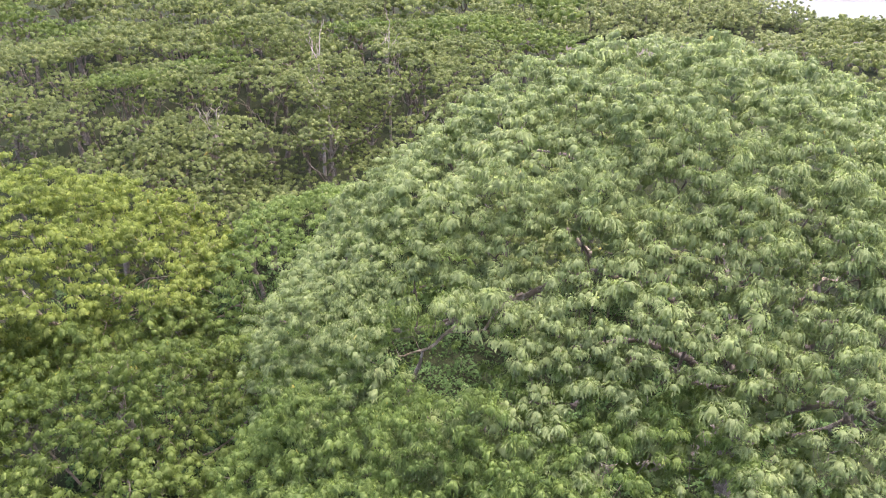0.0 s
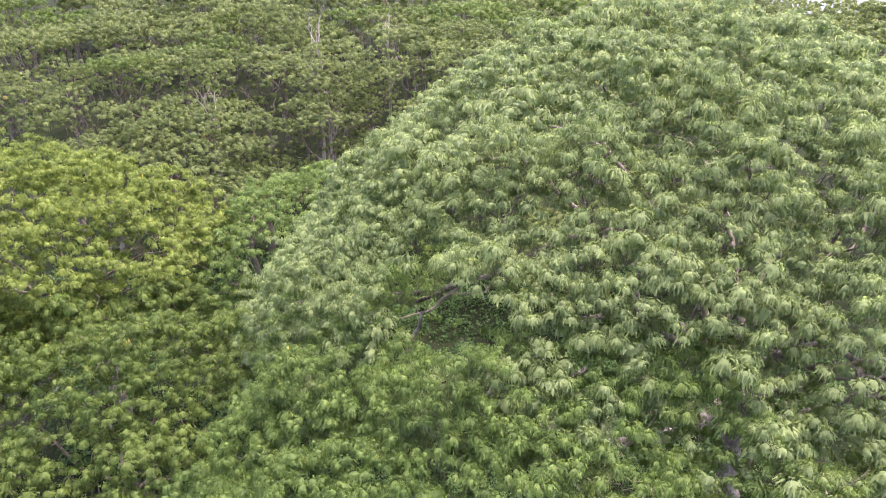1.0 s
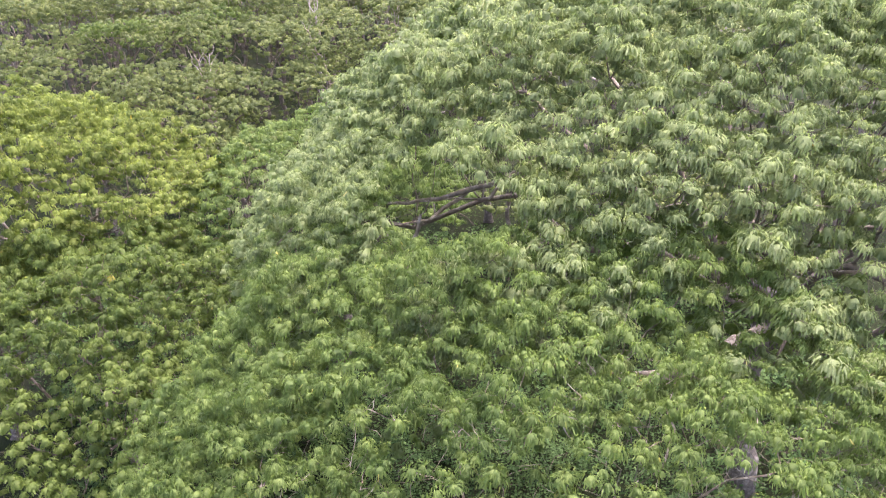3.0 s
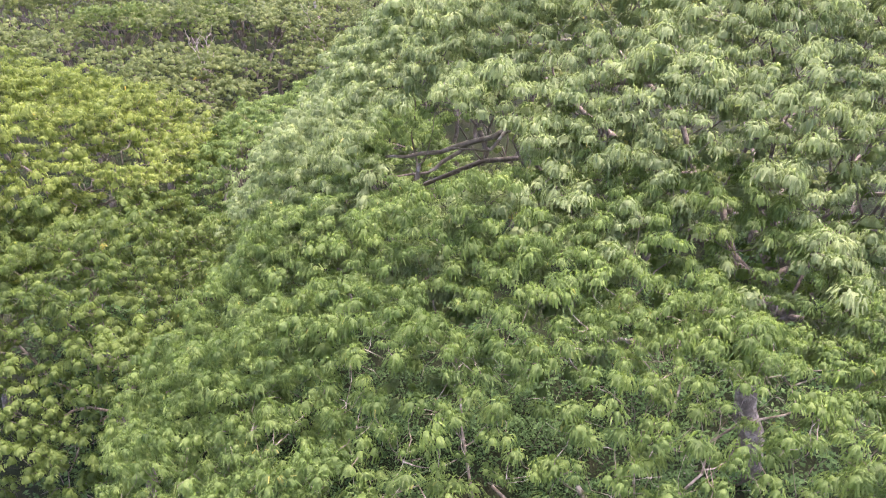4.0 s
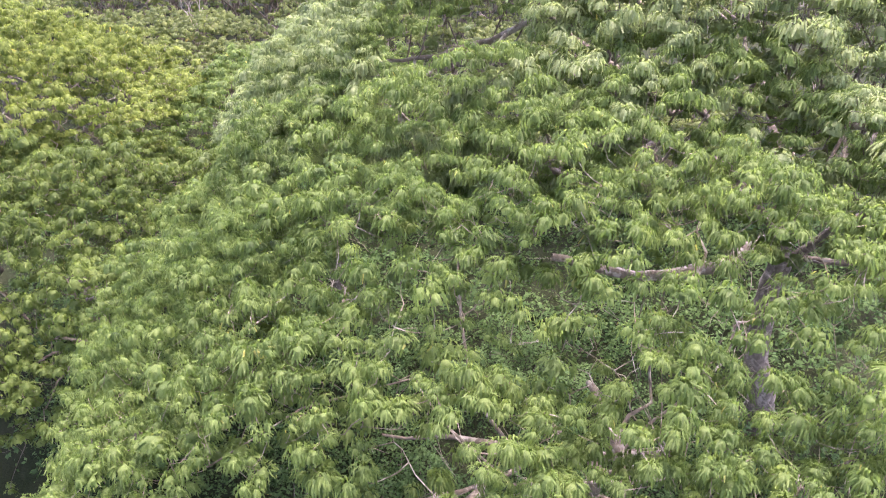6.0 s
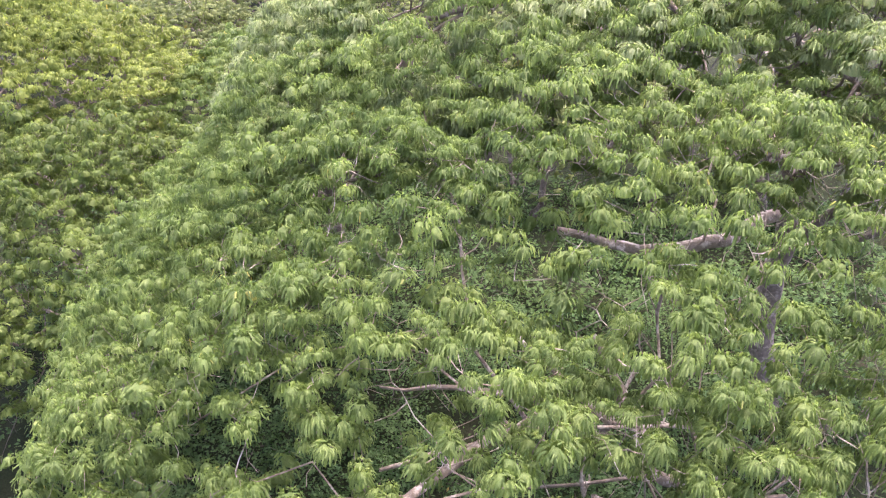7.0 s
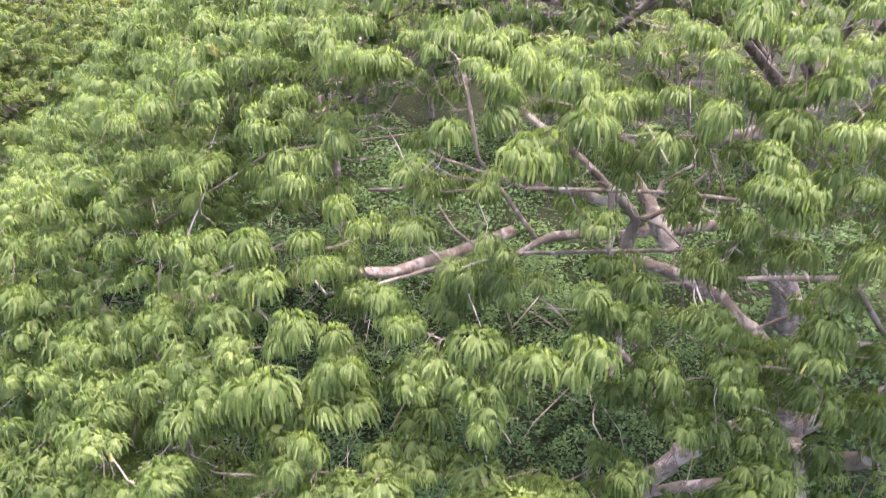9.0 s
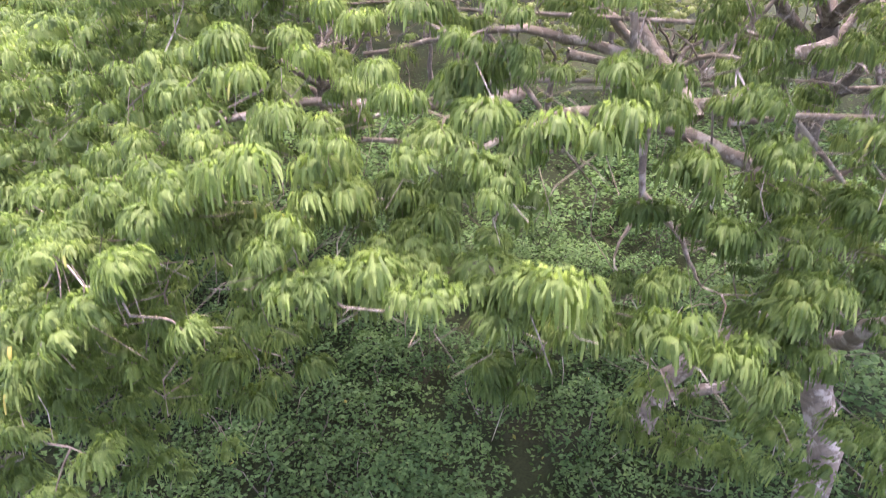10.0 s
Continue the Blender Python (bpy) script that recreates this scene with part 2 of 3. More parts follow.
def joined(points, mats, shapes, rng):
    """All tufts of a crown as one array of vertices and triangles."""
    which = rng.integers(0, len(shapes), len(points))
    soup = Soup()
    for w, (v, f, n) in enumerate(shapes):
        sel = np.nonzero(which == w)[0]
        if len(sel) == 0:
            continue
        vv = np.einsum("nij,vj->nvi", mats[sel], v) + points[sel][:, None, :]
        ff = f[None] + (np.arange(len(sel)) * len(v))[:, None, None]
        nn = np.einsum("nij,vj->nvi", mats[sel], n).reshape(-1, 3)
        soup.add(vv.reshape(-1, 3), ff.reshape(-1, 3), nn / np.linalg.norm(nn, axis=1)[:, None])
    return soup


def lumps(x, y, scale, seed):
    """Smooth uneven field of about -1 to 1."""
    rng = np.random.default_rng(seed)
    total = np.zeros_like(x)
    for i in range(9):
        a = rng.uniform(0, 2 * np.pi)
        k = 2 * np.pi / (scale * rng.uniform(0.7, 1.5))
        total += np.sin((x * math.cos(a) + y * math.sin(a)) * k + rng.uniform(0, 6.28))
    return total / 3.0


def scatter(rng, x0, x1, y0, y1, step):
    nx, ny = int((x1 - x0) / step) + 1, int((y1 - y0) / step) + 1
    gx, gy = np.meshgrid(x0 + step * np.arange(nx), y0 + step * np.arange(ny))
    gx = gx + (np.arange(ny) % 2)[:, None] * step * 0.5
    x = (gx + rng.uniform(-0.28, 0.28, gx.shape) * step).ravel()
    y = (gy + rng.uniform(-0.28, 0.28, gy.shape) * step).ravel()
    return x, y


# ---- ground, river ----
def ground_height(x, y):
    """Flat wooded land; a river bends past beyond the trees on the right."""
    bank = river_line(x)
    near = np.clip((10.0 - np.abs(y - bank)) / 4.0, 0, 1) * np.clip((x - 20) / 6.0, 0, 1)
    far = np.clip((y - far_line(x)) / 5.0, 0, 1) * np.clip((x - 92 + 0.2 * (250 - y)) / 8.0, 0, 1) * np.clip((far_line(x) + 66 - y) / 5.0, 0, 1)
    dip = np.maximum(near, far)
    return 0.5 * lumps(x, y, 30, 5) * (1 - dip) - 2.6 * dip


def river_line(x):
    return 176 + 0.06 * (x - 40) + 4 * np.sin(x / 45.0)


def far_line(x):
    return 215 + 0.05 * (x - 100)


def axis_steps(edge, inner, fine, n):
    a = np.arange(-inner, inner + 0.1, fine)
    b = inner + (edge - inner) * np.linspace(0, 1, n + 1)[1:] ** 2
    return np.concatenate([-b[::-1], a, b])


gxs = axis_steps(3000, 180, 4.0, 14)
gys = 140 + axis_steps(3000, 180, 3.0, 14)
GX, GY = np.meshgrid(gxs, gys)
gv = np.stack([GX, GY, ground_height(GX, GY)], -1).reshape(-1, 3)
gi = (np.arange(len(gys) - 1)[:, None] * len(gxs) + np.arange(len(gxs) - 1)[None]).ravel()
gf = np.stack([gi, gi + 1, gi + 1 + len(gxs), gi + len(gxs)], -1)
tagged(new("ground", smooth(np_mesh("ground", gv, gf, GROUND))), "brown and green leaf-littered woodland ground", "ground", kind="structure")
for name, y0, y1, mat, label in [("river", 100, 203, WATER, "muddy brown slow river water"), ("water", 203, 400, LAKE, "calm lake water reflecting the pale sky")]:
    wv = np.array([(-3000, y0, -1.2), (3000, y0, -1.2), (3000, y1, -1.2), (-3000, y1, -1.2)])
    tagged(new(name, np_mesh(name, wv, [(0, 1, 2, 3)], mat)), label, "water", kind="structure")


# ---- trees ----
def grow_wood(tree, base, fork, tips, rng, trunk_r, mat, twig_points=None, under=1.0, limb_count=9, branch_count=6, extra=None, sides=8, starts=None, thick=0.5, roof=None):
    """Trunk, limbs that spread to the crown, branches off the limbs, and twigs to the tufts given."""
    base, fork = np.asarray(base, float), np.asarray(fork, float)
    stem = bent(base, fork, 0, rng, 10, 0.05)
    flare = trunk_r * (1 + 0.7 * np.exp(-np.linspace(0, 6, 10)))
    v, f = tube(stem, flare * np.linspace(1, 0.8, 10), 12, rng)
    part("trunk", smooth(np_mesh("trunk", v, f, mat)), tree, "thick grey-brown trunk")
    samples = [stem[6:]] + ([extra] if extra is not None else [])
    for i in range(limb_count):
        az = 2 * np.pi * (i + rng.uniform(-0.3, 0.3)) / limb_count
        d = tips - fork
        score = (d[:, 0] * math.cos(az) + d[:, 1] * math.sin(az)) - 1.3 * np.abs(-d[:, 0] * math.sin(az) + d[:, 1] * math.cos(az)) + rng.normal(0, 1.0, len(tips))
        end = tips[np.argmax(score - (np.maximum(15.8 - tips[:, 2], 0) * 9 if starts is not None else 0))] - np.array([0, 0, under])
        start = stem[-1 - int(rng.integers(0, 3))]
        if starts is not None:
            ok = starts[starts[:, 2] < end[2] + 0.5]
            if len(ok):
                start = ok[np.argsort(np.linalg.norm(ok - end, axis=1))[min(len(ok) - 1, int(rng.integers(10, 24)))]]
        run = np.linalg.norm((end - start)[:2])
        path = bent(start, end, 0.16 * run, rng, 14, 0.07)
        if roof is not None:
            path[:, 2] = np.minimum(path[:, 2], roof(path[:, 0], path[:, 1])[0] - 2.0)
        r0 = trunk_r * thick * rng.uniform(0.8, 1.2)
        v, f = tube(path, r0 * (1 - 0.82 * np.linspace(0, 1, 14) ** 0.8), sides, rng)
        limb = part("limb", smooth(np_mesh("limb", v, f, mat)), tree)
        samples.append(path)
        for j in range(branch_count):
            s = rng.uniform(0.25, 0.97)
            at = path[int(s * 13)]
            near = tips[np.argsort(np.linalg.norm(tips[:, :2] - at[:2], axis=1))[:max(12, len(tips) // 14)]]
            goal = near[rng.integers(0, len(near))] - np.array([0, 0, under * rng.uniform(0.3, 1.0)])
            way = bent(at, goal, rng.uniform(-0.05, 0.15) * np.linalg.norm(goal - at), rng, 9, 0.11)
            if roof is not None:
                way[:, 2] = np.minimum(way[:, 2], roof(way[:, 0], way[:, 1])[0] - 0.9)
            r1 = r0 * (1 - 0.75 * s) * rng.uniform(0.3, 0.55)
            v, f = tube(way, r1 * np.linspace(1, 0.3, 9), max(4, sides - 2), rng)
            part("branch", smooth(np_mesh("branch", v, f, mat)), limb)
            samples.append(way)
    cloud = np.concatenate(samples)
    if twig_points is not None and len(twig_points):
        soup = Soup()
        grown = cloud
        order = np.argsort([np.min(np.linalg.norm(cloud - q, axis=1)) for q in twig_points])
        for q in twig_points[order]:
            dist = np.linalg.norm(grown - q, axis=1) + 0.8 * np.maximum(grown[:, 2] - q[2], 0)
            k = int(np.argmin(dist))
            if dist[k] > 4.5:
                continue
            way = bent(grown[k], q, -0.10 * dist[k], rng, 5, 0.13)
            r = 0.006 + 0.006 * min(dist[k], 2.5)
            v, f = tube(way, r * np.linspace(1.25, 0.5, 5), 3)
            soup.add(v, f)
            for j in range(1):
                a = q - np.array([rng.uniform(-0.15, 0.15), rng.uniform(-0.15, 0.15), rng.uniform(0.1, 0.3)])
                b = a + np.array([rng.uniform(-0.6, 0.6), rng.uniform(-0.6, 0.6), -rng.uniform(0.1, 0.5)])
                v, f = tube(bent(a, b, 0, rng, 3, 0.3), (0.005, 0.006, 0.004), 3)
                soup.add(v, f)
            if dist[k] > 0.7:
                grown = np.concatenate([grown, way[1:]])
        part("twig", smooth(soup.mesh("twig", mat)), tree, "thin pale grey twigs", kind="stuff")
    return cloud


def tree_thing(name, at, label, group=""):
    ob = new(name)
    ob.location = at
    return tagged(ob, label, "tree", group or "rain trees")


def crown_parts(tree, pts, mats, rng, single, shapes, leaf, meshes):
    """The tufts in single become parts of their own, the rest one crown."""
    for i in np.nonzero(single)[0]:
        ob = part("leaf_rosette", meshes[int(rng.integers(0, len(meshes)))], tree)
        m = Matrix(mats[i].tolist()).to_4x4()
        m.translation = Vector(pts[i].tolist())
        loc, rot, size = m.decompose()
        ob.matrix_basis = Matrix.LocRotScale(loc, rot, size)
    rest = ~single
    if not rest.any():
        return
    part("crown", joined(pts[rest], mats[rest], shapes, rng).mesh("crown", leaf), tree, kind="stuff")


def cluster_meshes(shapes, leaf, name):
    return [np_mesh(name, v, f, leaf, n) for v, f, n in shapes]


FEATHERY = cluster_meshes(NEAR_SHAPES, LEAF, "leaf_rosette")
FEATHERY_MID = cluster_meshes(SOFT_SHAPES, LEAF_HAZY, "leaf_rosette")
OLIVE_MID = cluster_meshes(AFAR_SHAPES, LEAF_OLIVE, "leaf_rosette")
GOLDEN_MID = cluster_meshes(AFAR_SHAPES, LEAF_GOLD, "leaf_rosette")


def front_crown(x, y):
    dx = np.where(x > 4.5, (x - 4.5) * 1.45, (x - 4.5) * 0.97)
    dy = np.where(y < 17, y - 17, (y - 17) * 1.1)
    d2 = dx * dx + dy * dy
    a = np.arctan2(dy, dx)
    rim = 15.0 - 2.2 * np.exp(-((a + 1.55) / 0.65) ** 2) - 0.9 * np.exp(-((a + 1.95) / 0.22) ** 2)
    droop = 0.15 * np.clip(-x - 3, 0, 5) * np.clip(10.5 - y, 0, 4)
    return 14.23 + 0.328 * x + 0.798 * y - 0.0334 * x * x - 0.0152 * y * y - droop, np.sqrt(d2) / rim


def back_crown(x, y):
    dx, dy = x - 10.5, y - 33
    d2 = dx * dx + dy * dy
    a = np.arctan2(dy, dx)
    rim = 20.5 - 3.0 * np.exp(-((a + 1.75) / 0.55) ** 2)
    return 0.90 + 0.569 * x + 1.687 * y - 0.0324 * x * x + 0.0027 * x * y - 0.0256 * y * y, np.sqrt(d2) / rim


def dome_tufts(rng, box, fn, step, layers, seed, gap=-1.15, bump=0.4, skirt=2.5, fray=0.05):
    """Places of rosettes over a crown, in layers one under the other, closer on steep flanks, with gaps between the boughs."""
    out = []
    for k, (drop, share) in enumerate(layers + [(0.25, -1.0), (0.5, -1.6)]):
        x, y = scatter(rng, *box, step)
        z, r = fn(x, y)
        steep = np.hypot(fn(x + 0.2, y)[0] - z, fn(x, y + 0.2)[0] - z) / 0.2
        if share < 0:                              # more of them where the crown falls away
            share = np.clip(np.sqrt(1 + steep ** 2) + share, 0, 1)
        edge = 1 + fray * lumps(x, y, 5.0, seed + 3)
        keep = (r < edge) & (lumps(x, y, 2.6, seed + 1) > gap) & (rng.random(len(x)) < share)
        z = z + bump * lumps(x, y, 4.2, seed) + 0.16 * lumps(x, y, 1.8, seed + 7) + rng.normal(0, 0.13, len(x)) - drop * rng.uniform(0.6, 1.4, len(x))
        if k == 1:                                 # the rim hangs down
            z = z - skirt * rng.random(len(x)) * np.clip((r / edge - 0.8) / 0.2, 0, 1)
        out.append(np.stack([x, y, z], -1)[keep])
    return np.concatenate(out)


def carve(pts, centre, size):
    """Opens a hollow in a crown."""
    return pts[(((pts - np.array(centre)) / np.array(size)) ** 2).sum(1) > 1]


def limbs_by_hand(tree, mat, rng, ways):
    """Bare limbs that show through the leaves: ways of (radius at the start, radius at the end, points)."""
    cloud = []
    for r0, r1, points in ways:
        legs = [bent(a, b, 0, rng, 6, 0.05)[(1 if i else 0):] for i, (a, b) in enumerate(zip(points, points[1:]))]
        p = np.concatenate(legs)
        v, f = tube(p, r0 + (r1 * 0.6 - r0) * np.linspace(0, 1, len(p)) ** 1.3, 9, rng)
        part("limb", smooth(np_mesh("limb", v, f, mat)), tree, "pale mottled grey-brown limb")
        cloud.append(p)
    return np.concatenate(cloud)


def thin_far(pts, rng, y0, keep):
    return pts[(pts[:, 1] < y0) | (rng.random(len(pts)) < keep)]


def low_boughs(rng):
    """Boughs that hang lower at the front of the near tree: middle, top, spread, number of mops, depth."""
    out = []
    for cx, cy, top, r, n, deep in [
            (-1.6, 6.4, 17.8, 1.9, 30, 0.9), (-0.2, 5.4, 17.5, 1.0, 12, 0.5), (0.7, 5.1, 17.4, 0.6, 5, 0.4), (0.45, 5.8, 18.2, 0.3, 3, 0.2), (-0.5, 6.6, 18.6, 0.9, 8, 0.5), (1.0, 7.3, 18.9, 0.9, 8, 0.5), (2.1, 7.0, 18.3, 0.6, 5, 0.6), (0.45, 6.5, 15.5, 0.35, 3, 0.5),
            (1.6, 6.3, 17.0, 0.9, 11, 0.9), (2.8, 6.8, 17.6, 1.0, 13, 1.2), (3.1, 6.4, 16.3, 0.6, 5, 0.6), (4.7, 7.5, 14.9, 1.2, 12, 1.5), (4.7, 7.4, 16.8, 1.1, 14, 0.8), (3.9, 9.2, 13.4, 1.3, 12, 1.0),
            (-4.4, 8.3, 16.2, 2.0, 46, 2.0), (-6.2, 9.6, 14.8, 2.4, 60, 3.0), (-2.4, 7.5, 15.5, 0.8, 8, 0.8), (3.0, 7.4, 18.7, 1.6, 15, 0.8), (5.8, 8.2, 17.6, 2.0, 26, 1.4), (4.0, 8.6, 17.0, 1.2, 10, 1.0), (5.2, 9.4, 16.0, 1.4, 10, 1.4),
            (7.8, 10.5, 18.8, 2.6, 34, 1.4), (9.5, 9.5, 16.5, 2.4, 34, 2.0), (4.6, 10.0, 19.6, 2.6, 20, 1.4), (1.5, 10.4, 19.8, 2.4, 16, 1.4), (-7.0, 10.0, 15.6, 2.4, 36, 2.0)]:
        a, q = rng.uniform(0, 6.283, n), np.sqrt(rng.random(n))
        out.append(np.stack([cx + r * q * np.cos(a), cy + 0.8 * r * q * np.sin(a), top - 0.5 * deep * q ** 2 - deep * rng.random(n)], -1))
    return np.concatenate(out)


def nearest(pts, at, n):
    single = np.zeros(len(pts), bool)
    single[np.argsort(np.linalg.norm(pts - np.array(at), axis=1))[:n]] = True
    return single


def big_trees():
    rng = np.random.default_rng(7)
    # the tree that the camera sinks towards
    pts = dome_tufts(rng, (-12, 16, 2, 33), front_crown, 0.60, [(0, 1.0), (0.5, 0.40), (1.2, 0.3)], 11, -1.15, 0.5)
    open_side = (pts[:, 0] > -1.5) & (pts[:, 0] < 6.5) & (pts[:, 1] < 12.5)      # the thinner side, where the limbs show
    pts = pts[~open_side | (lumps(pts[:, 0], pts[:, 1], 2.4, 99) > -0.90)]
    pts = pts[0.88 * pts[:, 1] + 0.47 * (20.3 - pts[:, 2]) > 6.2]        # where the crown ends
    pts = np.concatenate([pts, low_boughs(rng)])
    pts = pts[0.88 * pts[:, 1] + 0.47 * (20.3 - pts[:, 2]) > 5.2]
    pts = carve(carve(pts, (-1.3, 21.8, 23.4), (1.6, 1.3, 1.4)), (-0.5, 20.6, 24.6), (2.5, 2.0, 1.2))
    hidden = back_crown(pts[:, 0], pts[:, 1])
    pts = pts[~((hidden[1] < 0.95) & (hidden[0] - 2.0 > pts[:, 2]))]
    mats = turns(rng, len(pts), 0.16, 1.24)
    tree = tree_thing("rain_tree", (9, 11.5, 0), "broad spreading green rain tree with feathery drooping leaves")
    near = np.linalg.norm(pts - np.array([0.0, 2.0, 21.0]), axis=1) < 8.6
    mats[near] *= 0.90
    single = nearest(pts, (0.0, 2.2, 22.0), 300)
    crown_parts(tree, pts[near], mats[near], rng, single[near], NEAR_SHAPES, LEAF, FEATHERY)
    part("crown", joined(pts[~near], mats[~near], MID_SHAPES, rng).mesh("crown", LEAF), tree, kind="stuff")
    inner = dome_tufts(rng, (-12, 16, 9, 24), front_crown, 0.85, [(2.2, 0.75), (3.4, 0.6)], 12, -1.8)
    inner = carve(inner[(inner[:, 1] > 15) | (inner[:, 0] < -3)], (-1.3, 21.8, 23.0), (2.4, 1.8, 2.0))
    part("crown", joined(inner, turns(rng, len(inner), 0.2, 1.45), AFAR_SHAPES, rng).mesh("crown", LEAF), tree, kind="stuff")
    hand = limbs_by_hand(tree, BARK_PALE, rng, [
        (0.24, 0.16, [(6.7, 11.4, 12.8), (5.7, 11.0, 14.8), (4.6, 11.2, 16.0), (2.9, 11.5, 16.6)]),
        (0.11, 0.06, [(2.9, 11.5, 16.6), (3.1, 11.5, 17.3), (2.3, 11.4, 18.2), (0.8, 12.5, 19.2)]),
        (0.09, 0.05, [(2.65, 11.5, 17.6), (1.0, 11.5, 18.0), (-1.6, 12.4, 17.4)]),
        (0.12, 0.06, [(5.0, 13.0, 16.5), (3.5, 13.0, 16.3), (1.9, 13.0, 16.2), (0.5, 12.6, 15.7), (-1.5, 11.0, 16.4)]),
        (0.10, 0.05, [(1.0, 11.8, 16.9), (-0.8, 9.2, 17.5), (-2.0, 9.0, 17.6), (-3.6, 8.8, 17.2)]),
        (0.24, 0.20, [(3.8, 11.6, 10.2), (4.0, 11.5, 11.2), (4.6, 11.4, 12.2), (5.6, 11.4, 12.9), (6.7, 11.4, 12.8)]),
        (0.12, 0.08, [(4.0, 11.5, 10.9), (5.0, 11.5, 11.2), (6.0, 11.4, 11.5), (6.6, 11.2, 13.0)]),
        (0.17, 0.12, [(4.0, 12.1, 16.4), (3.5, 13.0, 17.2), (3.1, 13.9, 17.8)]),
        (0.05, 0.03, [(2.2, 9.6, 18.6), (2.25, 9.3, 17.6), (2.6, 10.6, 16.8)]),
        (0.15, 0.08, [(6.7, 11.4, 12.8), (7.9, 10.6, 14.6), (8.2, 9.2, 17.0)]),
        (0.16, 0.09, [(6.7, 11.3, 12.6), (5.9, 9.0, 14.3), (6.5, 8.0, 15.4), (6.2, 7.2, 17.2)]),
        (0.06, 0.02, [(2.35, 8.9, 18.0), (2.4, 8.8, 16.5), (2.0, 8.2, 15.9)]),
        (0.05, 0.02, [(2.4, 8.8, 16.5), (2.9, 8.5, 16.0), (3.2, 8.3, 15.4)]),
    ])
    grow_wood(tree, (9.0, 11.5, -0.3), (6.7, 11.4, 12.8), pts[pts[:, 1] > 9.5], rng, 0.34, BARK_PALE, pts[pts[:, 1] < 15], 0.8, 9, 6, hand, 8, hand[hand[:, 2] > 15.2], 0.14, front_crown)
    # the taller tree behind it
    pts = dome_tufts(rng, (-12, 33, 11, 56), back_crown, 0.69, [(0, 1.0), (0.5, 0.55), (1.2, 0.4)], 23, -2.2, 0.65)
    pts = thin_far(pts, rng, 37, 0.12)
    pts = carve(carve(pts, (-0.6, 23.4, 23.8), (2.8, 2.5, 1.7)), (-0.5, 20.6, 24.6), (2.5, 2.0, 1.3))
    mats = turns(rng, len(pts), 0.16, 1.62)
    tree = tree_thing("rain_tree", (9, 30, 0), "tallest green rain tree with a wide dome of drooping feathery leaves")
    inner = dome_tufts(rng, (-12, 30, 13, 34), back_crown, 0.85, [(2.0, 0.8), (3.2, 0.7)], 24, -2.3)
    inner = carve(inner, (-0.6, 23.0, 23.0), (3.2, 3.0, 3.0))
    part("crown", joined(inner, turns(rng, len(inner), 0.2, 1.6), AFAR_SHAPES, rng).mesh("crown", LEAF_HAZY), tree, kind="stuff")
    single = nearest(pts, (3.0, 10.0, 34.0), 300)
    back = (pts[:, 1] > 27) & ~single
    part("crown", joined(pts[back], mats[back], AFAR_SHAPES, rng).mesh("crown", LEAF_HAZY), tree, kind="stuff")
    crown_parts(tree, pts[~back], mats[~back], rng, single[~back], SOFT_SHAPES, LEAF_HAZY, FEATHERY_MID)
    hand = limbs_by_hand(tree, BARK_PALE, rng, [
        (0.16, 0.08, [(6.5, 25.4, 25.4), (4.3, 25.2, 25.1), (1.4, 25.4, 23.4), (-0.8, 25.2, 22.7), (-2.8, 25.0, 22.6)]),
        (0.08, 0.03, [(0.2, 25.4, 22.9), (-1.2, 24.2, 22.3), (-2.4, 23.2, 22.6)]),
        (0.07, 0.03, [(1.6, 25.4, 23.5), (1.0, 24.4, 23.1), (-0.6, 23.6, 23.4)]),
        (0.12, 0.09, [(-2.0, 23.2, 20.6), (-1.7, 22.9, 22.0), (-1.4, 22.7, 23.2)]),
        (0.30, 0.26, [(15.0, 30.5, 13.6), (11.0, 27.5, 13.4), (7.4, 26.9, 13.2), (3.9, 27.2, 13.9)]),
        (0.15, 0.08, [(12.0, 24.5, 20.5), (13.4, 22.0, 21.5), (15.4, 21.8, 22.1), (17.5, 22.0, 22.6)]),
    ])
    grow_wood(tree, (17.0, 33.0, -0.3), (15.5, 32.5, 14.0), pts, rng, 0.6, BARK, pts[(pts[:, 1] < 22)], 1.2, 12, 6, hand, 8, None, 0.4, back_crown)
    # its lower neighbour on the far flank
    def low(x, y):
        dx, dy = x + 9.0, (y - 44) * 0.85
        d2 = dx * dx + dy * dy
        return 19.3 - 0.055 * d2, np.sqrt(d2) / 9.5
    pts = dome_tufts(rng, (-19, 1, 33, 56), low, 0.70, [(0, 1.0), (0.9, 0.3)], 31)
    pts = thin_far(pts, rng, 48, 0.4)
    mats = turns(rng, len(pts), 0.16, 1.55)
    tree = tree_thing("rain_tree", (-9, 44, 0), "smaller rain tree with grey-green foliage under a taller one")
    crown_parts(tree, pts, mats, rng, nearest(pts, (-10, 30, 22), 100), AFAR_SHAPES, LEAF, FEATHERY_MID)
    grow_wood(tree, (-8, 44, -0.3), (-8.5, 43.5, 9), pts, rng, 0.35, BARK, None, 1.0, 7, 4, None, 8, None, 0.5, low)
    # the golden-green tree across the gap
    def gold(x, y):
        dx = np.where(x > -27, (x + 27) * 0.92, (x + 27) * 0.7)
        dy = np.where(y > 42.0, (y - 42.0) * 1.2, np.where(x > -24, (y - 42.0) * 1.02, (y - 42.0) * 0.9))
        d2 = dx * dx + dy * dy
        return 20.7 - 0.12 * (x + 27) - 0.024 * d2, np.sqrt(d2) / 11.0
    pts = dome_tufts(rng, (-46, -13, 28, 60), gold, 0.70, [(0, 0.95), (0.7, 0.45), (1.6, 0.35), (2.8, 0.3)], 43, -1.6, 0.7, 0.6)
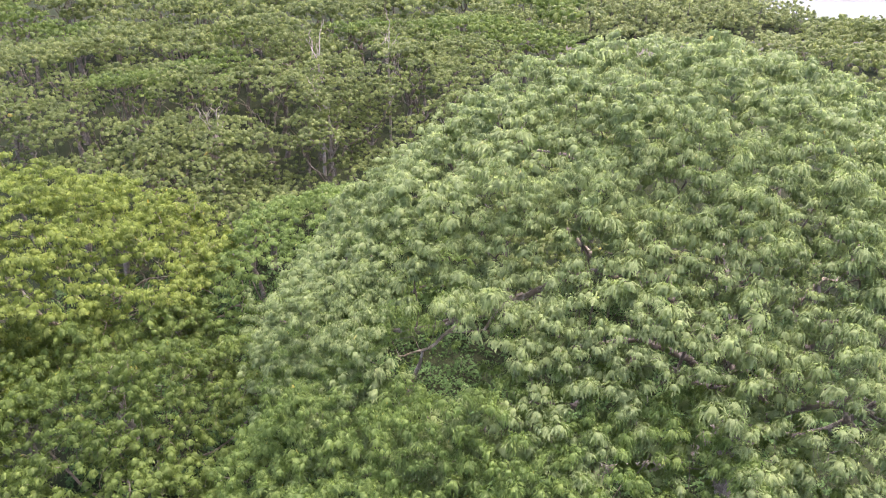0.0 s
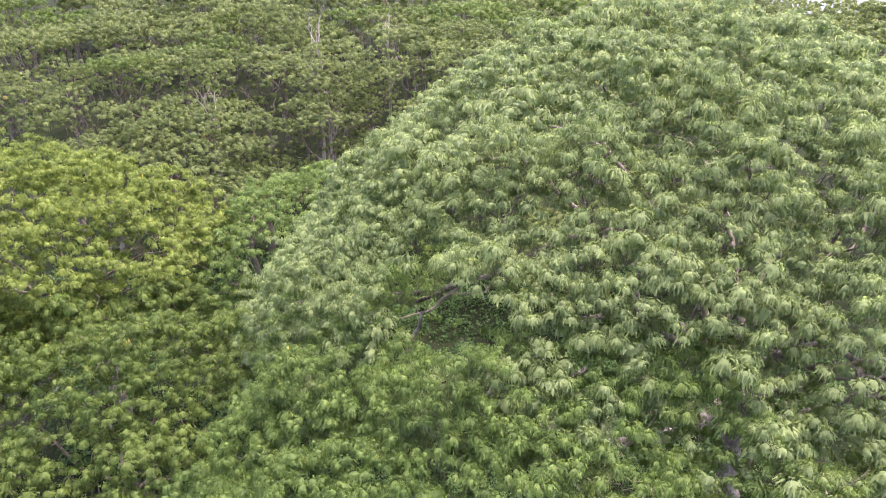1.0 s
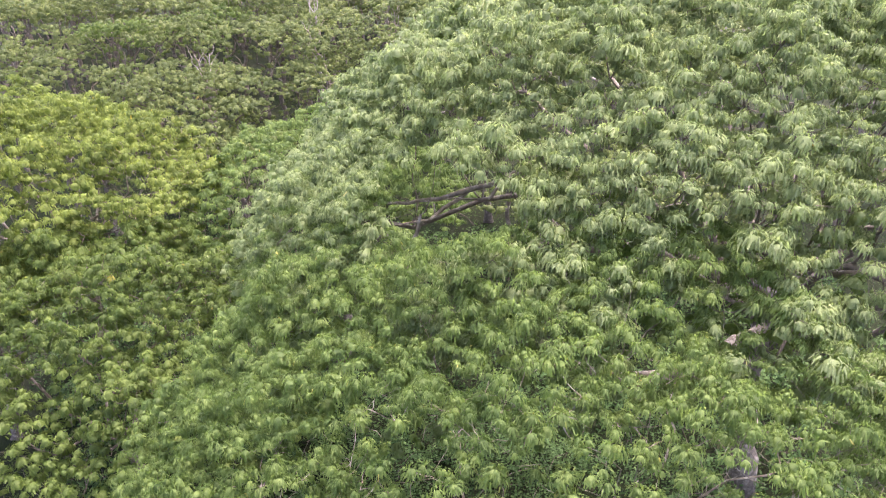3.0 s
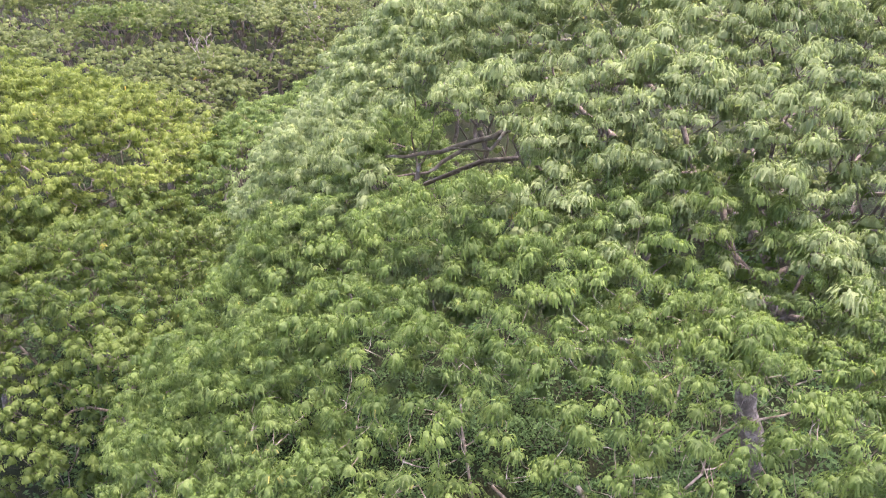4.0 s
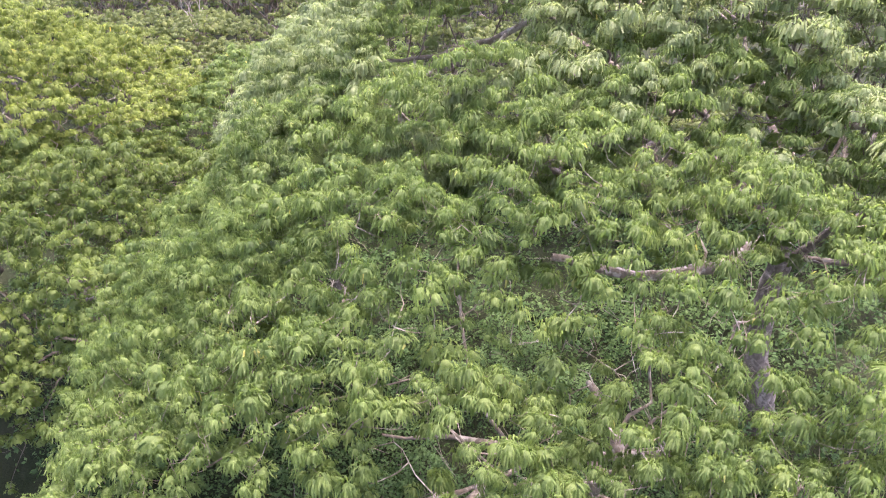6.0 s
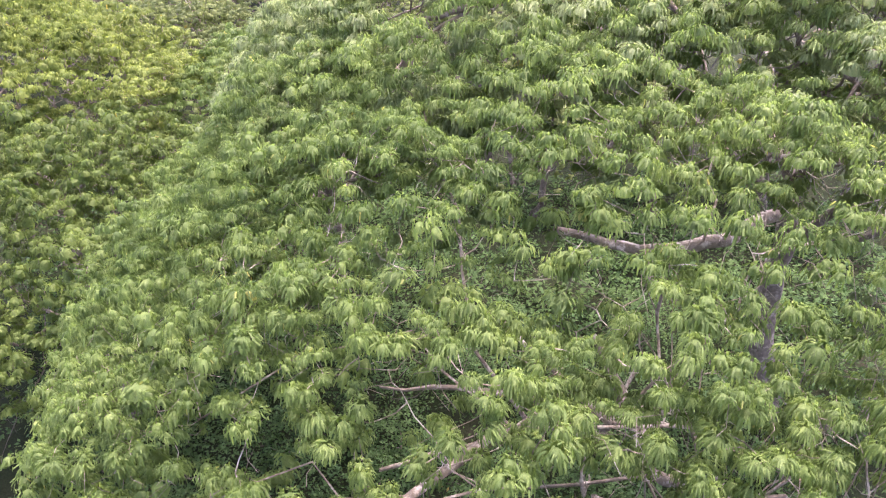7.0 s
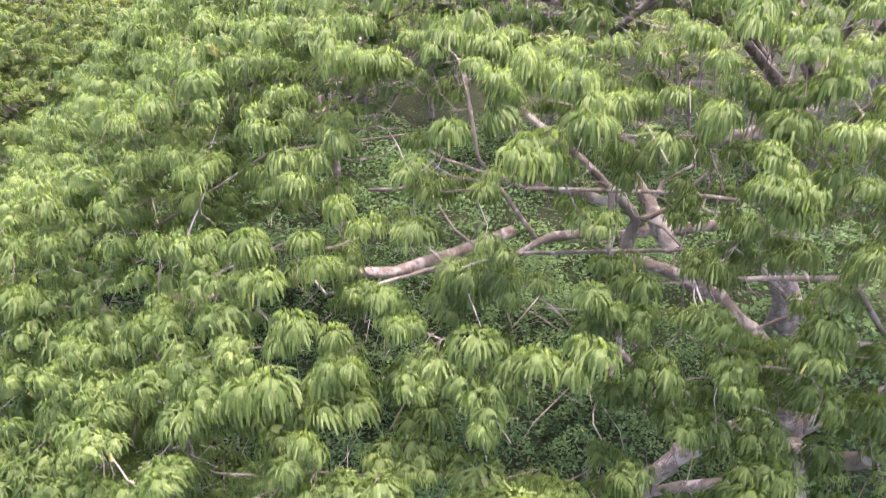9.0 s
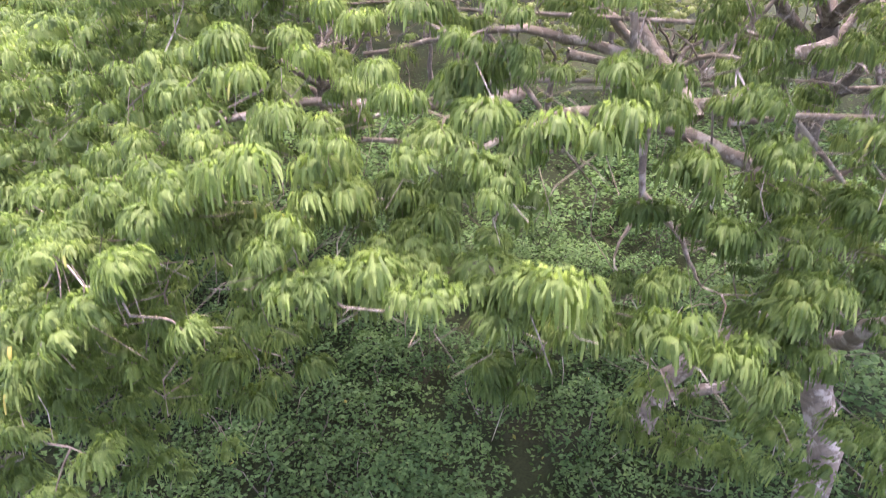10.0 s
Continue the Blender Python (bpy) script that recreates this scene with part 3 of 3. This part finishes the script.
    pts = thin_far(pts, rng, 49, 0.35)
    a, q, k = rng.uniform(0, 6.283, 420), np.sqrt(rng.random(420)), rng.integers(0, 5, 420)
    mid = np.array([(-33.0, 33.5, 17.6), (-29.0, 31.0, 17.0), (-25.5, 31.5, 15.8), (-33.0, 30.0, 15.6), (-28.5, 34.5, 15.0)])[k]
    pts = np.concatenate([pts, mid + np.stack([3.6 * q * np.cos(a), 2.6 * q * np.sin(a), -1.3 * q ** 2 - rng.uniform(0, 0.9, 420)], -1)])
    mats = turns(rng, len(pts), 0.16, 1.68)
    tree = tree_thing("rain_tree", (-25, 42, 0), "yellow-green rain tree with a flat layered crown")
    single = nearest(pts, (-12.0, 25.0, 22.0), 250)
    crown_parts(tree, pts, mats, rng, single, AFAR_SHAPES, LEAF_GOLD, GOLDEN_MID)
    hand = limbs_by_hand(tree, BARK, rng, [
        (0.09, 0.04, [(-27.0, 38.5, 13.4), (-22.5, 38.0, 14.9), (-17.0, 38.0, 16.8)]),
        (0.08, 0.03, [(-25.0, 38.2, 13.9), (-21.0, 37.0, 14.6), (-17.8, 36.5, 16.2)]),
        (0.08, 0.03, [(-23.5, 38.0, 14.5), (-20.0, 39.0, 16.2), (-16.6, 39.5, 17.2)]),
    ])
    grow_wood(tree, (-25, 42, -0.3), (-25, 41.5, 9.5), pts, rng, 0.45, BARK_PALE, pts[pts[:, 0] > -20], 1.1, 11, 6, hand, 8, None, 0.28, gold)
    # lower tree in front of it
    def under(x, y):
        dx = np.where(x < -17, (x + 17) * 0.58, x + 17)
        dy = np.where(y < 29.5, (y - 29.5) * 1.1, (y - 29.5) * 0.95)
        d2 = dx * dx + dy * dy
        return 16.4 - np.where(y < 29.5, 0.055, 0.028) * d2, np.sqrt(d2) / 10.0
    pts = dome_tufts(rng, (-38, -7, 14, 42), under, 0.66, [(0, 0.95), (0.9, 0.5), (2.0, 0.4), (3.4, 0.35)], 57, -1.5, 0.8)
    mats = turns(rng, len(pts), 0.2, 1.62)
    tree = tree_thing("rain_tree", (-17, 29, 0), "low shaded yellow-green tree with thin bare twigs")
    crown_parts(tree, pts, mats, rng, nearest(pts, (-14, 18, 18), 150), AFAR_SHAPES, LEAF_OLIVE, OLIVE_MID)
    grow_wood(tree, (-17, 29, -0.3), (-17, 28.5, 8), pts, rng, 0.3, BARK, pts[pts[:, 0] > -20], 1.2, 8, 6, None, 8, None, 0.28, under)


big_trees()


def forest_tree(x, y, h, r, rng, seed, leaf, coarse, name="forest_tree", label=""):
    out = []
    for k in range(int(7 + r * 0.8)):              # flat boughs, one over the other
        a, q = 2.39996 * k + rng.uniform(-0.4, 0.4), math.sqrt((k + 0.4) / (7 + r * 0.8))
        cx, cy, pr = x + 0.86 * r * q * math.cos(a), y + 0.86 * r * q * math.sin(a), rng.uniform(0.26, 0.42) * r
        top = h - 0.17 * r * q * q - rng.uniform(0, 1.8)
        px, py = scatter(rng, cx - pr, cx + pr, cy - pr, cy + pr, 0.74 * coarse)
        d = np.hypot(px - cx, py - cy) / (pr * (1 + 0.25 * lumps(px, py, 3.0, seed + k)))
        pz = top - 0.30 * pr * d ** 2 + rng.normal(0, 0.14, len(px))
        out.append(np.stack([px, py, pz], -1)[(d < 1) & (rng.random(len(px)) < 0.95)])
        low = (d < 0.9) & (rng.random(len(px)) < 0.32)
        out.append(np.stack([px, py, pz - rng.uniform(1.0, 0.45 * h, len(px))], -1)[low])
    pts = np.concatenate(out)
    if len(pts) < 10:
        return
    mats = turns(rng, len(pts), 0.2, 1.55 * coarse)
    tree = tree_thing(name, (x, y, 0), label, "forest trees")
    crown_parts(tree, pts, mats, rng, np.zeros(len(pts), bool), FAR_SHAPES, leaf, None)
    grow_wood(tree, (x, y, -0.6), (x + rng.uniform(-1, 1), y + rng.uniform(-1, 1), h * rng.uniform(0.4, 0.55)), pts, rng,
              rng.uniform(0.18, 0.32), BARK, None, 0.9, 5 if coarse < 1.5 else 3, 2 if coarse < 1.3 else 0, None, 5)


BARE = [(-25.5, 72.0, 18.5, 1), (-14.5, 78.0, 20.0, 2), (-9.0, 92.0, 23.5, 3), (-19.0, 95.0, 23.0, 5)]


def forest():
    rng = np.random.default_rng(19)
    xs, ys = scatter(rng, -118, 14, 64, 178, 9.0)
    for i, (x, y) in enumerate(zip(xs, ys)):
        if abs(x) > 0.62 * y + 6 or y > 130 and x > 0.12 * y or x > 15 and y > river_line(x) - 14:
            continue
        if x > -2 and y < 70 or x > 6 and y < 90:
            continue
        if any(abs(x - b[0]) < 1.6 and -3 < y - b[1] < 1 for b in BARE):
            continue
        far = 0.95 if y < 90 else 1.4 if y < 120 else 2.2
        h = 18.0 + 0.035 * (y - 64) + rng.uniform(-2.5, 2.5)
        if y < 70:
            h -= 4.0
        kind = LEAF_OLIVE if rng.random() < 0.12 else LEAF_FOREST
        forest_tree(x, y, h, rng.uniform(5.0, 7.2), rng, 100 + i, kind, far,
                    label="yellow-green flat-topped forest tree" if kind is LEAF_OLIVE else "olive-green flat-topped forest tree with bare grey branches")
    xs, ys = scatter(rng, -112, 20, 164, 170, 8.0)
    for i, (x, y) in enumerate(zip(xs, ys)):
        forest_tree(x, y, rng.uniform(5, 8), 5.5, rng, 800 + i, LEAF_FOREST, 2.2, label="low olive-green tree beside the river")
    xs, ys = scatter(rng, 43, 124, 156, 165, 5.5)
    for i, (x, y) in enumerate(zip(xs, ys)):
        forest_tree(x, y, rng.uniform(5, 8), 4.5, rng, 900 + i, LEAF_BANK_HAZY, 2.2, "bank_tree", "pale green bush on the near river bank")
    forest_tree(-29.5, 36.5, 13.2, 5.0, rng, 350, LEAF_OLIVE, 0.8, label="low yellow-green tree under a golden-green one")
    for i, (x, y, h, r) in enumerate([(-14.0, 85, 15.5, 6.5), (-9.5, 73, 12.5, 5.0), (-20.5, 70, 12.0, 4.5)]):
        forest_tree(x, y, h, r, rng, 360 + i, LEAF_FOREST, 0.95, label="lower olive-green forest tree in a gap between taller ones")
    for i, (x, y, h, r) in enumerate([(42, 75, 26, 9.5), (33, 59, 26.5, 6.5), (56, 82, 25, 9), (50, 66, 26, 8), (64, 98, 22, 9), (38, 92, 19, 7), (14, 70, 19, 8), (24, 74, 19, 8), (5, 63, 17, 7), (20, 96, 17, 8), (32, 110, 14, 8), (6, 55, 12, 6), (16, 56, 13, 7), (26, 58, 13, 7)]):
        forest_tree(x, y, h, r, rng, 300 + i, LEAF_FOREST, 1.2, label="tall olive-green tree behind the rain trees")


forest()


def bank_bush(x, y, h, r, rng, seed, label):
    """A bush that is leafy down to the ground."""
    def heap(px, py):
        q = np.sqrt((px - x) ** 2 + (py - y) ** 2) / r
        return h * (1 - 0.72 * q ** 2.4), q
    pts = dome_tufts(rng, (x - r * 1.15, x + r * 1.15, y - r * 1.15, y + r * 1.15), heap, 1.75, [(0, 1.0), (1.4, 0.3)], seed, -2.0, 0.5, 0.6, 0.1)
    pts = pts[pts[:, 2] > 0.2]
    if len(pts) < 6:
        return
    bush = tree_thing("bank_bush", (x, y, 0), label, "bushes on the river bank")
    part("crown", joined(pts, turns(rng, len(pts), 0.25, 3.1), FAR_SHAPES, rng).mesh("crown", LEAF_BANK_HAZY), bush, kind="stuff")
    v, f = tube(bent((x, y, -0.5), (x, y, h * 0.7), 0, rng, 5, 0.05), np.linspace(0.16, 0.06, 5), 6, rng)
    part("trunk", smooth(np_mesh("trunk", v, f, BARK)), bush)


def bank_bushes():
    rng = np.random.default_rng(5)
    xs, ys = scatter(rng, 16, 124, 180, 262, 5.6)
    for i, (x, y) in enumerate(zip(xs, ys)):
        lake = x > 90 and y > 214 - 7
        if y < river_line(x) + 8 or lake or x > 0.62 * y + 4 or x < 0.10 * y:
            continue
        tall = rng.random() < 0.3
        h = rng.uniform(5.5, 9.0) if tall else rng.uniform(2.5, 5.0)
        if x > 0.45 * y:
            h = rng.uniform(1.2, 2.4)
        bank_bush(x, y, h, rng.uniform(3.2, 5.0), rng, 400 + i,
                  "tall pale green tree on the far river bank" if tall else "pale green bush on the far river bank")
    for i in range(17):                            # low growth along the water's edge
        x = 24 + 2.4 * i
        bank_bush(x, river_line(x) + rng.uniform(8.4, 9.6), rng.uniform(1.4, 2.4), rng.uniform(2.2, 2.8), rng, 700 + i, "low pale green growth on the river's edge")
    xs, ys = scatter(rng, 60, 330, 300, 316, 15)
    for i, (x, y) in enumerate(zip(xs, ys)):
        forest_tree(x, y, rng.uniform(7.0, 12.0), rng.uniform(7, 9), rng, 600 + i, LEAF_BANK_HAZY, 3.2, "bank_tree", "distant pale green tree beyond the water")


bank_bushes()


def shrub(x, y, r, h, rng, leaf, size=0.11, count=900):
    """A low bush: stems and a loose heap of small leaves."""
    a = rng.uniform(0, 2 * np.pi, count)
    q = np.sqrt(rng.random(count))
    e = rng.random(count) ** 0.6
    lump = 1 + 0.25 * np.sin(3 * a + rng.uniform(0, 6)) + 0.15 * np.sin(7 * a + rng.uniform(0, 6))
    c = np.stack([x + r * lump * q * np.cos(a), y + r * lump * q * np.sin(a), h * (1 - 0.75 * q ** 2) * (0.35 + 0.65 * e) + rng.normal(0, 0.1, count)], -1)
    d = rng.standard_normal((count, 3)) * np.array([1, 1, 0.45])
    d /= np.linalg.norm(d, axis=1)[:, None]
    s = np.cross(d, rng.standard_normal((count, 3)) * 0.5 + np.array([0, 0, 1.0]))
    s /= np.linalg.norm(s, axis=1)[:, None] + 1e-9
    k = size * rng.uniform(0.6, 1.4, count)[:, None]
    v = np.stack([c - d * k, c - s * k * 0.55 + np.array([0, 0, 0.01]), c + d * k, c + s * k * 0.55], 1).reshape(-1, 3)
    i = np.arange(count) * 4
    f = np.stack([i, i + 1, i + 2, i + 3], -1)
    n = (c - np.array([x, y, 0.2])) / np.array([r, r, h]) + np.array([0, 0, 0.6]) + rng.normal(0, 0.25, (count, 3))
    n /= np.linalg.norm(n, axis=1)[:, None]
    turned = (np.cross(v[1::4] - v[::4], v[3::4] - v[::4]) * n).sum(1) < 0
    f[turned] = f[turned][:, ::-1]
    ob = new("shrub")
    ob.location = (x, y, 0)
    tagged(ob, "dense dark green understorey shrub with small leaves", "shrub", "understorey shrubs")
    part("foliage", np_mesh("foliage", v, f, leaf, np.repeat(n, 4, 0)), ob, kind="stuff")
    soup = Soup()
    for j in range(2):
        g = c[rng.integers(0, count)]
        v, f = tube(bent((x + rng.uniform(-0.2, 0.2), y + rng.uniform(-0.2, 0.2), -0.5), g, 0, rng, 5), np.linspace(0.04, 0.012, 5), 5)
        soup.add(v, f)
    part("stem", smooth(soup.mesh("stem", BARK)), ob)


def understorey():
    rng = np.random.default_rng(3)
    xs, ys = scatter(rng, -38, 30, 6, 66, 3.4)
    for x, y in zip(xs, ys):
        if abs(x) > 0.62 * y + 4:
            continue
        near = 8 < y < 40 and -14 < x < 14
        if rng.random() < (0.06 if x < 4 else 0.10):
            continue
        shrub(x, y, rng.uniform(1.8, 2.9), rng.uniform(1.4, 4.0), rng, LEAF_BUSH, 0.10 if near else 0.17, 1200 if near else 330)


understorey()


def ground_cover():
    """Low herbs between the shrubs."""
    rng = np.random.default_rng(8)
    n = 42000
    y = 6 + 80 * rng.random(n) ** 0.8
    x = (rng.random(n) * 2 - 1) * (0.62 * y + 5)
    patchy = (x < 4) | (lumps(x, y, 7.0, 91) > -1.0)
    x, y = x[patchy], y[patchy]
    n = len(x)
    c = np.stack([x, y, ground_height(x, y) + rng.uniform(0.05, 0.5, n)], -1)
    d = rng.standard_normal((n, 3)) * np.array([1, 1, 0.4])
    d /= np.linalg.norm(d, axis=1)[:, None]
    w = np.cross(d, rng.standard_normal((n, 3)) * 0.5 + np.array([0, 0, 1.0]))
    w /= np.linalg.norm(w, axis=1)[:, None] + 1e-9
    k = rng.uniform(0.06, 0.16, n)[:, None]
    v = np.stack([c - d * k, c - w * k * 0.5, c + d * k, c + w * k * 0.5], 1).reshape(-1, 3)
    i = np.arange(n) * 4
    tagged(new("ground_cover", np_mesh("ground_cover", v, np.stack([i, i + 1, i + 2, i + 3], -1), LEAF_BUSH)),
           "low dark green herbs covering the woodland floor", "undergrowth", kind="stuff")


ground_cover()


def bare_tree(x, y, h, seed):
    """A dead standing tree: a leaning stem and a fan of bare boughs."""
    rng = np.random.default_rng(seed)
    tree = new("bare_tree")
    tree.location = (x, y, 0)
    tagged(tree, "dead bare grey-brown tree standing among green crowns", "tree", "bare trees")
    top = np.array([x + rng.uniform(-0.5, 0.5), y, h * 0.72])
    stem = bent((x, y, -0.5), top, 0, rng, 10, 0.03)
    v, f = tube(stem, np.linspace(0.22, 0.12, 10), 7, rng)
    part("trunk", smooth(np_mesh("trunk", v, f, BARK_DEAD)), tree)
    for i in range(11):
        at = stem[int(rng.integers(6, 10))]
        a = rng.uniform(0, 6.283)
        end = at + np.array([math.cos(a) * rng.uniform(0.5, 2.0), math.sin(a) * rng.uniform(0.5, 2.0), rng.uniform(2.0, h * 0.30)])
        way = bent(at, end, 0, rng, 8, 0.1)
        v, f = tube(way, np.linspace(0.08, 0.025, 8), 5, rng)
        limb = part("limb", smooth(np_mesh("limb", v, f, BARK_DEAD)), tree)
        for j in range(3):
            p = way[int(rng.integers(3, 8))]
            v, f = tube(bent(p, p + np.array([rng.uniform(-0.9, 0.9), rng.uniform(-0.9, 0.9), rng.uniform(0.3, 1.4)]), 0, rng, 5, 0.15), np.linspace(0.03, 0.015, 5), 4)
            part("branch", smooth(np_mesh("branch", v, f, BARK_DEAD)), limb)


for bx, by, bh, bs in BARE:
    bare_tree(bx, by, bh, bs)
